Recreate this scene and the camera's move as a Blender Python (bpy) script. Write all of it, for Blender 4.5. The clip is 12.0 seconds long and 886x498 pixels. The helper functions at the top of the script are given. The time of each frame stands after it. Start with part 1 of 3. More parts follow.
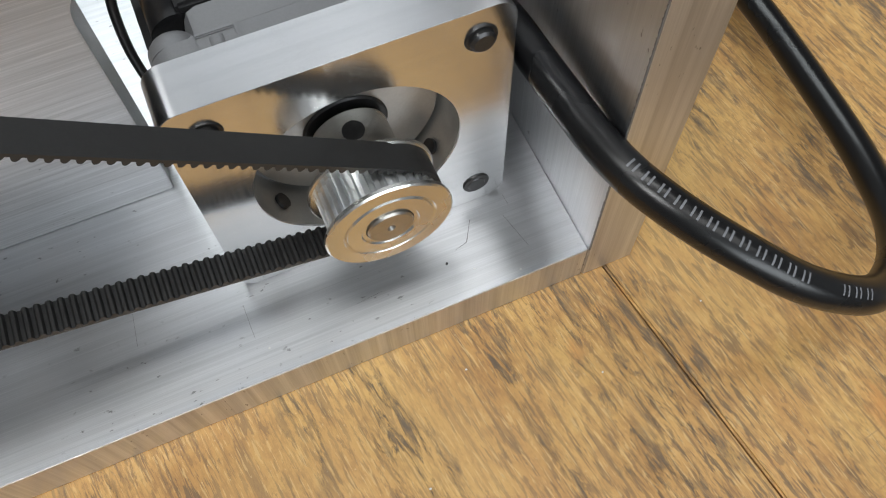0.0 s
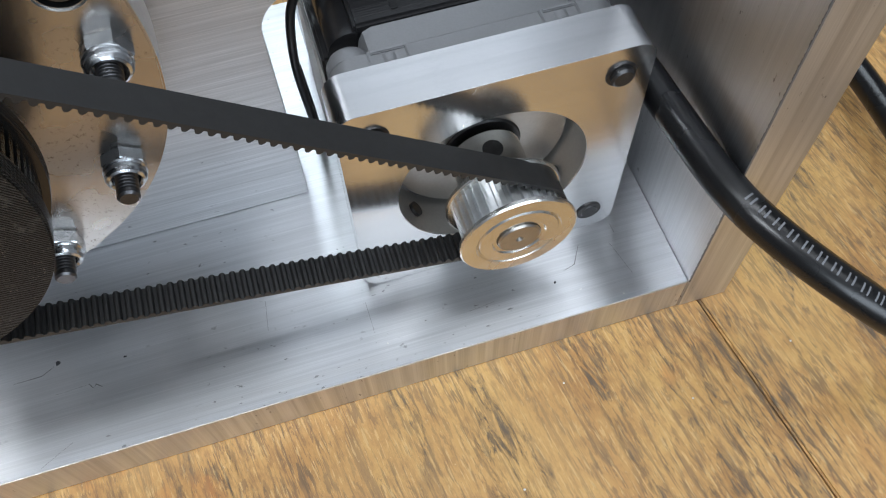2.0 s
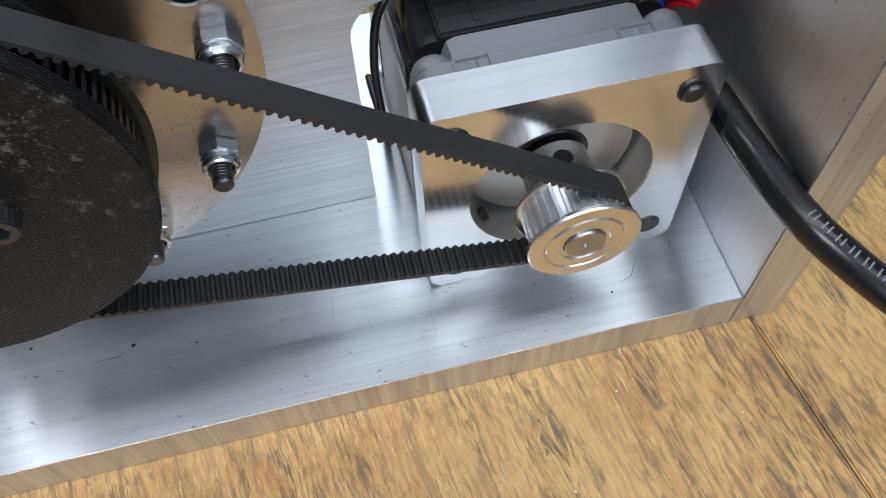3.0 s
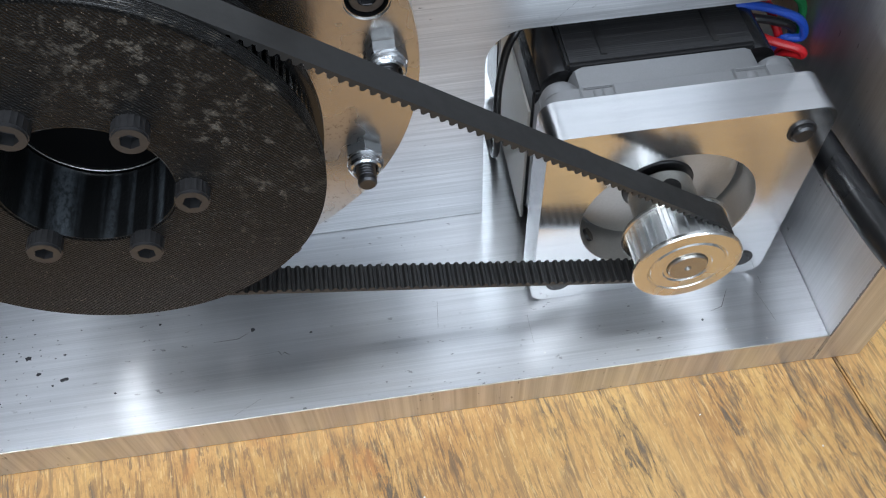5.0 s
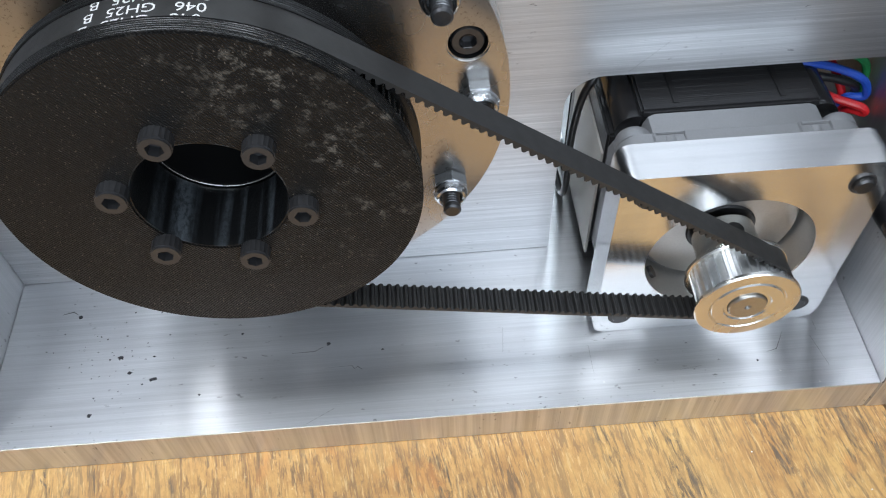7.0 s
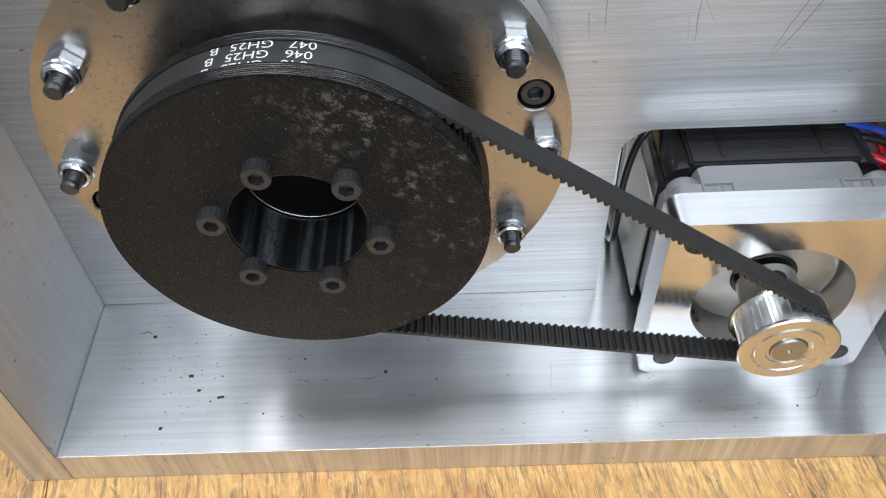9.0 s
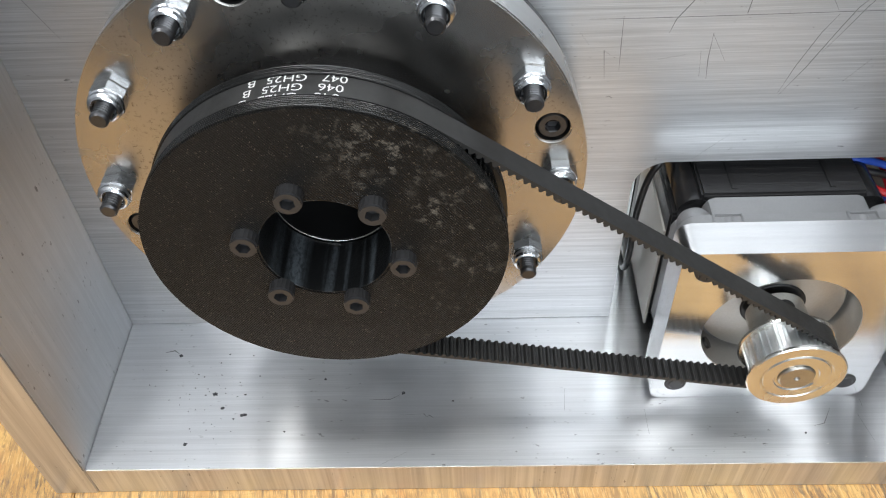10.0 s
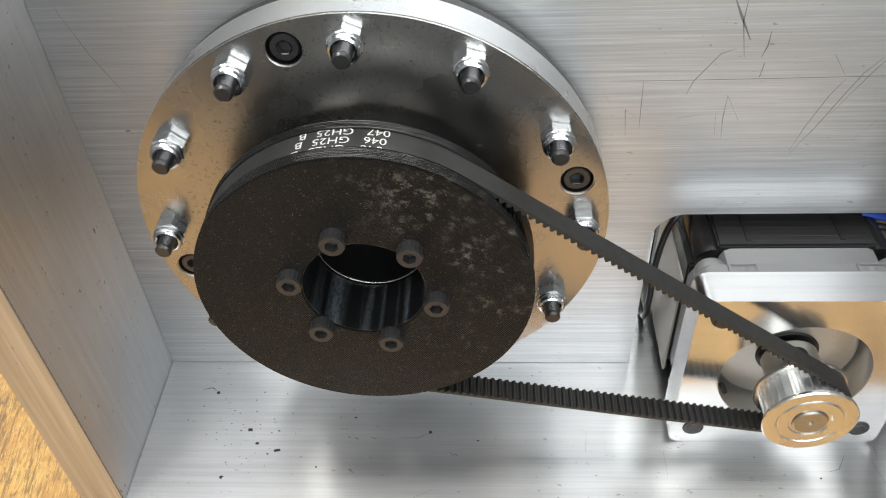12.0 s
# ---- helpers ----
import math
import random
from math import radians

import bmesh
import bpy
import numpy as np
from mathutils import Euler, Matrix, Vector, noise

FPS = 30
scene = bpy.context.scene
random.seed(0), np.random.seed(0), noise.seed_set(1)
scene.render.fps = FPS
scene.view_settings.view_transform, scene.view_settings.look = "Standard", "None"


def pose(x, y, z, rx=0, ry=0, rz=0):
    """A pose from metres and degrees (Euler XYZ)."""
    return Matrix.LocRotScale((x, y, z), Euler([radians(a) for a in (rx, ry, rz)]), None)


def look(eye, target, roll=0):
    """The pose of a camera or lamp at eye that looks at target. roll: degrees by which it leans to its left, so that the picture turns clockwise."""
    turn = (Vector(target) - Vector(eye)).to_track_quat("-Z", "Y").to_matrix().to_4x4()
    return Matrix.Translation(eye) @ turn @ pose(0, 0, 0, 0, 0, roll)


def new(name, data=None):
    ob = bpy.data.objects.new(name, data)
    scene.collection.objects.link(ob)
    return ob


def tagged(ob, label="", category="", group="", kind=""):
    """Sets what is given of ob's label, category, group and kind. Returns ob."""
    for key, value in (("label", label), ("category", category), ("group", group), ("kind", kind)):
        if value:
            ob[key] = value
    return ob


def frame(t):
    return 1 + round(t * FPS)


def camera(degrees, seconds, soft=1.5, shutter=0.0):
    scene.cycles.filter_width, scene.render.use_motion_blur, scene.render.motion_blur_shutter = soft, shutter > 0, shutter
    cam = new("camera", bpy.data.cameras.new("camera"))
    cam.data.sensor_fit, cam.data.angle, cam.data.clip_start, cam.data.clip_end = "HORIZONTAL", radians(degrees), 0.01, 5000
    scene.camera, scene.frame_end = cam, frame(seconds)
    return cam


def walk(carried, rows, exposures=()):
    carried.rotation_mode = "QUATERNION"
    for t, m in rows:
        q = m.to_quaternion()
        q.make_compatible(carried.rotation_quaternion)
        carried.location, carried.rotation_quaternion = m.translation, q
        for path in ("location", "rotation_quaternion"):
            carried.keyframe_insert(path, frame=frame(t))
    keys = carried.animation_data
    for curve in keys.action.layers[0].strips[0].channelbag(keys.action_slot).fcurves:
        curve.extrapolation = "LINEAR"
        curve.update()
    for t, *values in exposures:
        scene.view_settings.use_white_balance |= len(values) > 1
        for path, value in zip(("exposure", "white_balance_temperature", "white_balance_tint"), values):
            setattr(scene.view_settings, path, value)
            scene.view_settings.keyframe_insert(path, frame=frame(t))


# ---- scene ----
cam = camera(55.66, 12.0, 1.15)
PATH = [
    (0, (0.00704, -0.08228, 0.16387), (0.03848, -0.00115, -0.01621), -2.20),
    (0.5, (0.00145, -0.08381, 0.16688), (0.03208, 0.00037, -0.01193), -2.10),
    (1, (-0.00380, -0.08566, 0.16936), (0.02515, 0.00203, -0.00805), -2.34),
    (1.5, (-0.00772, -0.08792, 0.17134), (0.01906, 0.00352, -0.00451), -2.71),
    (2, (-0.01205, -0.09014, 0.17386), (0.01300, 0.00465, -0.00046), -2.65),
    (2.5, (-0.01736, -0.09203, 0.17608), (0.00617, 0.00539, 0.00300), -2.39),
    (3, (-0.02265, -0.09559, 0.17774), (-0.00196, 0.00599, 0.00671), -2.76),
    (5, (-0.03987, -0.10695, 0.18581), (-0.02791, 0.00551, 0.02086), -2.52),
    (5.5, (-0.04239, -0.10916, 0.18795), (-0.03230, 0.00562, 0.02448), -2.49),
    (6, (-0.04449, -0.11173, 0.19049), (-0.03666, 0.00535, 0.02852), -2.59),
    (6.5, (-0.04699, -0.11421, 0.19251), (-0.04107, 0.00508, 0.03209), -2.67),
    (7, (-0.04937, -0.11654, 0.19466), (-0.04538, 0.00479, 0.03572), -2.69),
    (9, (-0.05608, -0.12796, 0.20340), (-0.05936, 0.00305, 0.05232), -2.94),
    (9.5, (-0.05674, -0.13100, 0.20599), (-0.06159, 0.00255, 0.05719), -2.99),
    (10, (-0.05725, -0.13414, 0.20877), (-0.06361, 0.00210, 0.06249), -3.04),
    (10.5, (-0.05814, -0.13734, 0.21118), (-0.06564, 0.00152, 0.06745), -3.07),
    (11, (-0.05882, -0.14065, 0.21365), (-0.06785, 0.00061, 0.07236), -3.22),
    (11.5, (-0.05927, -0.14343, 0.21569), (-0.06939, -0.00013, 0.07654), -3.27),
    (12, (-0.05942, -0.14480, 0.21655), (-0.07028, 0.00033, 0.07937), -3.26),
]
walk(cam, [(t, look(eye, target, roll)) for t, eye, target, roll in PATH], [(0, -0.62, 6950, 10), (3, -0.45, 6200, 10), (6, -0.22, 6300, 10), (9, 0.02, 6550, 10), (12, 0.08, 7300, 10)])

# ---- light ----
world = bpy.data.worlds.new("world")
scene.world = world
world.use_nodes = True
world.node_tree.nodes["Background"].inputs[0].default_value = (0.75, 0.85, 1.0, 1)
world.node_tree.nodes["Background"].inputs[1].default_value = 0.15


def area_lamp(name, x, y, z, sx, sy, watts, colour):
    data = bpy.data.lights.new(name, "AREA")
    data.shape, data.size, data.size_y = "RECTANGLE", sx, sy
    data.energy, data.color = watts, colour
    ob = new(name, data)
    ob.matrix_world = pose(x, y, z)
    return ob


area_lamp("unseen_ceiling_light", 0.75, -1.00, 1.85, 1.5, 0.5, 11, (0.92, 0.96, 1.0))
area_lamp("unseen_ceiling_light", -1.05, -1.00, 1.85, 0.9, 0.5, 32, (0.90, 0.95, 1.0))
# overhead lamp out of view, added to brighten the base plate
area_lamp("unseen_ceiling_light", -0.20, -0.08, 1.85, 2.2, 0.3, 22, (0.90, 0.95, 1.0))
# unseen fill lamp behind the camera, added to brighten the upright plates
front_fill_light = area_lamp("front_fill_light", 0.45, -2.61, 0.95, 2.2, 1.1, 68, (0.80, 0.90, 1.0))
front_fill_light.matrix_world = pose(0.45, -2.61, 0.95, 90, 0, 0)
area_lamp("unseen_ceiling_light", -0.10, 1.45, 1.85, 1.6, 0.5, 29, (0.82, 0.92, 1.0))

# ---- materials ----


def material(name, colour, rough=0.5, metal=0.0):
    m = bpy.data.materials.new(name)
    m.use_nodes = True
    b = m.node_tree.nodes["Principled BSDF"]
    b.inputs["Base Color"].default_value = (*colour, 1)
    b.inputs["Roughness"].default_value = rough
    b.inputs["Metallic"].default_value = metal
    return m, m.node_tree, b


def node(tree, kind, **values):
    n = tree.nodes.new(kind)
    for key, value in values.items():
        n.inputs[key].default_value = value
    return n


def noise_tex(tree, scale, stretch=(1, 1, 1), detail=4.0, rough=0.6, turn=(0, 0, 0), distort=0.0):
    """Noise in object space; scale in cycles a metre, stretched by axis."""
    tc = tree.nodes.new("ShaderNodeTexCoord")
    mp = tree.nodes.new("ShaderNodeMapping")
    mp.inputs["Scale"].default_value = stretch
    mp.inputs["Rotation"].default_value = turn
    tree.links.new(tc.outputs["Object"], mp.inputs["Vector"])
    n = node(tree, "ShaderNodeTexNoise", Scale=scale, Detail=detail, Roughness=rough, Distortion=distort)
    tree.links.new(mp.outputs["Vector"], n.inputs["Vector"])
    return n.outputs["Fac"]


def ramp(tree, fac, stops):
    r = tree.nodes.new("ShaderNodeValToRGB")
    e = r.color_ramp.elements
    while len(e) < len(stops):
        e.new(0.5)
    for el, (p, c) in zip(e, stops):
        el.position = p
        el.color = (*c, 1) if isinstance(c, tuple) else (c, c, c, 1)
    tree.links.new(fac, r.inputs["Fac"])
    return r.outputs["Color"]


def mix(tree, fac, a, b, mode="MIX"):
    n = tree.nodes.new("ShaderNodeMix")
    n.data_type, n.blend_type = "RGBA", mode
    for sock, value in ((n.inputs["Factor"], fac), (n.inputs[6], a), (n.inputs[7], b)):
        if isinstance(value, bpy.types.NodeSocket):
            tree.links.new(value, sock)
        else:
            sock.default_value = (*value, 1) if isinstance(value, tuple) else value
    return n.outputs[2]


def bump(tree, height, bsdf, strength=0.3, distance=0.0002, normal=None):
    n = node(tree, "ShaderNodeBump", Strength=strength, Distance=distance)
    tree.links.new(height, n.inputs["Height"])
    if normal:
        tree.links.new(normal, n.inputs["Normal"])
    tree.links.new(n.outputs["Normal"], bsdf.inputs["Normal"])
    return n.outputs["Normal"]


def brushed(name, colour, rough, along, across=None, aniso=0.0, streak=0.10, relief=0.25, fine=2600, band=420, pits=0.0):
    """Aluminium drawn along one axis: streaks, stains, directional gloss."""
    m, tree, b = material(name, colour, rough, 1.0)
    st = tuple(0.012 if i == along else 1.0 for i in range(3))
    lines = noise_tex(tree, fine, st, 3.0, 0.7)
    broad = noise_tex(tree, band, tuple(0.012 if i == along else 1.0 for i in range(3)), 5.0, 0.65)
    blot = noise_tex(tree, 38, (1, 1, 1), 5.0, 0.6)
    dark = tuple(c * (1 - 2.2 * streak) for c in colour)
    c1 = mix(tree, ramp(tree, broad, [(0.35, 0.0), (0.62, 1.0)]), dark, colour)
    c2 = mix(tree, ramp(tree, blot, [(0.3, 0.75), (0.6, 0.0)]), c1, tuple(c * 0.86 for c in colour))
    if pits:
        hair = noise_tex(tree, fine * 1.6, tuple(0.008 if i == along else 1.0 for i in range(3)), 2.0, 0.6)
        c2 = mix(tree, ramp(tree, hair, [(0.36, pits * 0.55), (0.50, 0.0)]), c2, tuple(c * 0.55 for c in colour))
        c2 = mix(tree, ramp(tree, hair, [(0.56, 0.0), (0.66, pits * 0.7)]), c2, (0.90, 0.90, 0.90))
        pit = noise_tex(tree, 700, tuple(0.5 if i == along else 1.0 for i in range(3)), 3.0, 0.6)
        zone = noise_tex(tree, 45, (1, 1, 1), 3.0, 0.6)
        f = mix(tree, 1.0, ramp(tree, pit, [(0.66, 0.0), (0.70, 1.0)]), ramp(tree, zone, [(0.46, 0.0), (0.58, 0.7)]), "MULTIPLY")
        c2 = mix(tree, f, c2, (0.16, 0.16, 0.165))
    tree.links.new(c2, b.inputs["Base Color"])
    r = tree.nodes.new("ShaderNodeMapRange")
    r.inputs["To Min"].default_value, r.inputs["To Max"].default_value = rough * 0.9, rough * 1.12
    tree.links.new(mix(tree, 0.6, blot, broad), r.inputs["Value"])
    tree.links.new(r.outputs["Result"], b.inputs["Roughness"])
    if relief:
        bump(tree, mix(tree, 0.35, lines, broad), b, relief, 0.00004)
    if across:
        b.inputs["Anisotropic"].default_value = aniso
        v = node(tree, "ShaderNodeCombineXYZ", X=across[0], Y=across[1], Z=across[2])
        tree.links.new(v.outputs[0], b.inputs["Tangent"])
    return m


ALU = (0.66, 0.67, 0.69)
ALU_BASE = brushed("drawn aluminium base", ALU, 0.31, 0, (0, 1, 0), 0.80, 0.07, 0.25, 3600, 900, 0.22)
ALU_BACK = brushed("drawn aluminium back", (0.62, 0.625, 0.64), 0.39, 0, (0, 0, 1), 0.62, 0.12, 0.9, 3800, 1000, 0.32)
ALU_SIDE = brushed("drawn aluminium side", (0.72, 0.73, 0.75), 0.52, 2, (0, 1, 0), 0.85, 0.05, 0.25, 3200, 700, 0.2)
ALU_PLATE = brushed("milled aluminium plate", (0.78, 0.785, 0.79), 0.18, 0, (0, 0, 1), 0.3, 0.04, 0.08)
ALU_EDGE = brushed("sawn aluminium edge", (0.74, 0.74, 0.75), 0.42, 2, None, 0.0, 0.14, 0.5, 2600, 500, 0.2)


def plain(name, colour, rough, metal=0.0, relief=0.0, scale=900, vary=0.15):
    m, tree, b = material(name, colour, rough, metal)
    n = noise_tex(tree, scale, (1, 1, 1), 5.0, 0.65)
    big = noise_tex(tree, scale * 0.12, (1, 1, 1), 3.0, 0.6)
    c = mix(tree, n, tuple(v * (1 - vary) for v in colour), tuple(min(1, v * (1 + vary)) for v in colour))
    tree.links.new(c, b.inputs["Base Color"])
    r = tree.nodes.new("ShaderNodeMapRange")
    r.inputs["To Min"].default_value, r.inputs["To Max"].default_value = rough * 0.75, min(1, rough * 1.3)
    tree.links.new(big, r.inputs["Value"])
    tree.links.new(r.outputs["Result"], b.inputs["Roughness"])
    if relief:
        bump(tree, n, b, relief, 0.0001)
    return m


ZINC = plain("zinc plated steel", (0.62, 0.64, 0.67), 0.22, 1.0, 0.06, 900)
STUD = plain("dark threaded steel", (0.10, 0.10, 0.105), 0.30, 0.9, 0.05, 900, 0.25)
# near black that stands for shade in the bore, holes and grooves
SHADE_BLACK = plain("deep black for shaded recesses", (0.006, 0.006, 0.0065), 0.45, 0.0, 0.05, 700, 0.2)
BLACK_STEEL = plain("black oxide steel", (0.06, 0.059, 0.06), 0.33, 0.8, 0.1, 800, 0.3)
SHAFT_STEEL = plain("ground steel shaft", (0.42, 0.40, 0.37), 0.34, 1.0, 0.04, 700)
PULLEY_ALU = plain("turned aluminium", (0.74, 0.73, 0.70), 0.26, 1.0, 0.05, 600)
CAST = plain("cast grey aluminium", (0.24, 0.245, 0.255), 0.46, 0.45, 0.35, 2200, 0.1)
TOOTH_ALU = plain("milled tooth aluminium", (0.74, 0.76, 0.77), 0.38, 1.0, 0.1, 900)
SCREW_GREY = plain("dark grey screw steel", (0.075, 0.075, 0.079), 0.36, 0.75, 0.1, 900, 0.2)
FACED = plain("faced grey aluminium", (0.52, 0.51, 0.49), 0.36, 0.9, 0.2, 1500, 0.12)
RUBBER = plain("belt rubber", (0.018, 0.0175, 0.0172), 0.48, 0.0, 0.15, 2500, 0.2)
CABLE_PVC = plain("black cable jacket", (0.006, 0.006, 0.0065), 0.27, 0.0, 0.03, 300, 0.2)
MOTOR_BLACK = plain("black motor paint", (0.012, 0.012, 0.013), 0.22, 0.0, 0.12, 700, 0.2)
PRINT_GREY = plain("grey print", (0.17, 0.175, 0.19), 0.6)
PRINT_WHITE = plain("white print", (0.72, 0.72, 0.72), 0.6)
SCRATCH = plain("scribed dark scratch", (0.22, 0.22, 0.225), 0.5, 0.6)
DIRT = plain("dark dirt speck", (0.03, 0.03, 0.035), 0.6)
LABEL = plain("silver motor label", (0.36, 0.35, 0.32), 0.45, 0.0, 0.05, 200, 0.06)
WIRE_RED = plain("red wire", (0.55, 0.015, 0.02), 0.35)
WIRE_BLUE = plain("blue wire", (0.015, 0.07, 0.42), 0.35)
WIRE_GREEN = plain("green wire", (0.02, 0.20, 0.06), 0.35)
WIRE_BLACK = plain("black wire", (0.012, 0.012, 0.013), 0.35)
PAINT = plain("grey wall paint", (0.42, 0.43, 0.44), 0.8, 0.0, 0.1, 60, 0.04)
FLOOR_GREY = plain("grey floor", (0.035, 0.035, 0.037), 0.6, 0.0, 0.1, 30, 0.2)
WHITE_PLASTIC = plain("chip white", (0.75, 0.75, 0.73), 0.3, 0.4)


def printed_plastic():
    """Black printed plastic: slanting filament lines, rim loops, rubbed grey spots on one side."""
    m, tree, b = material("black printed plastic", (0.008, 0.0075, 0.007), 0.36)
    b.inputs["Specular IOR Level"].default_value = 0.16
    tc = tree.nodes.new("ShaderNodeTexCoord")
    mp = tree.nodes.new("ShaderNodeMapping")
    mp.inputs["Rotation"].default_value = (0, radians(38), 0)
    tree.links.new(tc.outputs["Object"], mp.inputs["Vector"])
    w = node(tree, "ShaderNodeTexWave", Scale=640.0, Distortion=1.2, Detail=3.0)
    w.inputs["Detail Scale"].default_value = 3.0
    w.bands_direction = "X"
    tree.links.new(mp.outputs["Vector"], w.inputs["Vector"])
    grain = noise_tex(tree, 2300, (1, 1, 1), 4.0, 0.7)
    bump(tree, mix(tree, 0.6, w.outputs["Fac"], grain), b, 1.0, 0.00022)
    # rubbed pale patches over the upper and right part of the face
    blots = noise_tex(tree, 430, (1, 1, 1), 5.0, 0.72)
    fleck = noise_tex(tree, 1500, (1, 1, 1), 4.0, 0.7)
    zone = noise_tex(tree, 85, (1, 1, 1), 3.0, 0.6)
    way = node(tree, "ShaderNodeVectorMath")
    way.operation = "DOT_PRODUCT"
    way.inputs[1].default_value = (0.95, 0, 0.30)
    tree.links.new(tc.outputs["Object"], way.inputs[0])
    side = node(tree, "ShaderNodeMapRange")
    side.inputs["From Min"].default_value, side.inputs["From Max"].default_value = 0.016, 0.034
    tree.links.new(way.outputs["Value"], side.inputs["Value"])
    f = mix(tree, 1.0, ramp(tree, blots, [(0.54, 0.0), (0.62, 0.85)]), ramp(tree, zone, [(0.42, 0.0), (0.56, 1.0)]), "MULTIPLY")
    f = mix(tree, 1.0, f, ramp(tree, fleck, [(0.38, 0.25), (0.56, 1.0)]), "MULTIPLY")
    f = mix(tree, 1.0, f, side.outputs["Result"], "MULTIPLY")
    # glints of the grain, painted as random bright flecks in the colour
    glint = ramp(tree, noise_tex(tree, 2600, (1, 1, 1), 2.0, 0.5), [(0.68, 0.0), (0.72, 0.45)])
    c = mix(tree, f, (0.0065, 0.0060, 0.0056), (0.135, 0.12, 0.10))
    c = mix(tree, glint, c, (0.30, 0.25, 0.20))
    tree.links.new(c, b.inputs["Base Color"])
    tree.links.new(ramp(tree, f, [(0.0, 0.38), (1.0, 0.8)]), b.inputs["Roughness"])
    return m


PLASTIC = printed_plastic()


def layered_plastic():
    m, tree, b = material("black layered plastic", (0.008, 0.008, 0.008), 0.20)
    b.inputs["Specular IOR Level"].default_value = 0.5
    lines = noise_tex(tree, 1600, (0.02, 1, 0.02), 2.0, 0.6)
    bump(tree, lines, b, 0.7, 0.00025)
    return m


LAYERED = layered_plastic()


def streaked_plastic():
    """Black printed bore; reflected light is painted as pale streaks along its axis."""
    m, tree, b = material("black plastic with painted reflections", (0.010, 0.011, 0.012), 0.30)
    streak = noise_tex(tree, 150, (1, 0.02, 1), 4.0, 0.6)
    rough = noise_tex(tree, 1300, (1, 0.5, 1), 4.0, 0.7)
    f = mix(tree, 1.0, ramp(tree, streak, [(0.49, 0.0), (0.62, 1.0)]), ramp(tree, rough, [(0.40, 0.35), (0.56, 1.0)]), "MULTIPLY")
    tree.links.new(mix(tree, f, (0.006, 0.0065, 0.007), (0.075, 0.088, 0.10)), b.inputs["Base Color"])
    bump(tree, rough, b, 0.6, 0.0002)
    return m


STREAKED = streaked_plastic()


def flange_steel():
    """Polished flange face with fine turning rings and faint rust dust."""
    m, tree, b = material("polished flange steel", (0.50, 0.49, 0.475), 0.2, 1.0)
    dust = noise_tex(tree, 900, (1, 1, 1), 6.0, 0.8)
    zone = noise_tex(tree, 50, (1, 1, 1), 3.0, 0.6)
    f = mix(tree, 1.0, ramp(tree, dust, [(0.55, 0.0), (0.66, 0.8)]), ramp(tree, zone, [(0.46, 0.0), (0.60, 1.0)]), "MULTIPLY")
    tree.links.new(mix(tree, f, (0.50, 0.49, 0.475), (0.10, 0.07, 0.05)), b.inputs["Base Color"])
    tree.links.new(ramp(tree, zone, [(0.3, 0.22), (0.7, 0.32)]), b.inputs["Roughness"])
    bump(tree, dust, b, 0.08, 0.0001)
    return m


FLANGE = flange_steel()
FLANGE_RIM = plain("turned flange rim", (0.66, 0.66, 0.66), 0.28, 1.0, 0.08, 500, 0.1)


def laminations():
    m, tree, b = material("black motor laminations", (0.010, 0.010, 0.011), 0.42)
    lines = noise_tex(tree, 2400, (0.005, 1, 0.005), 1.0, 0.5)
    bump(tree, lines, b, 0.7, 0.00015)
    return m


LAMINA = laminations()


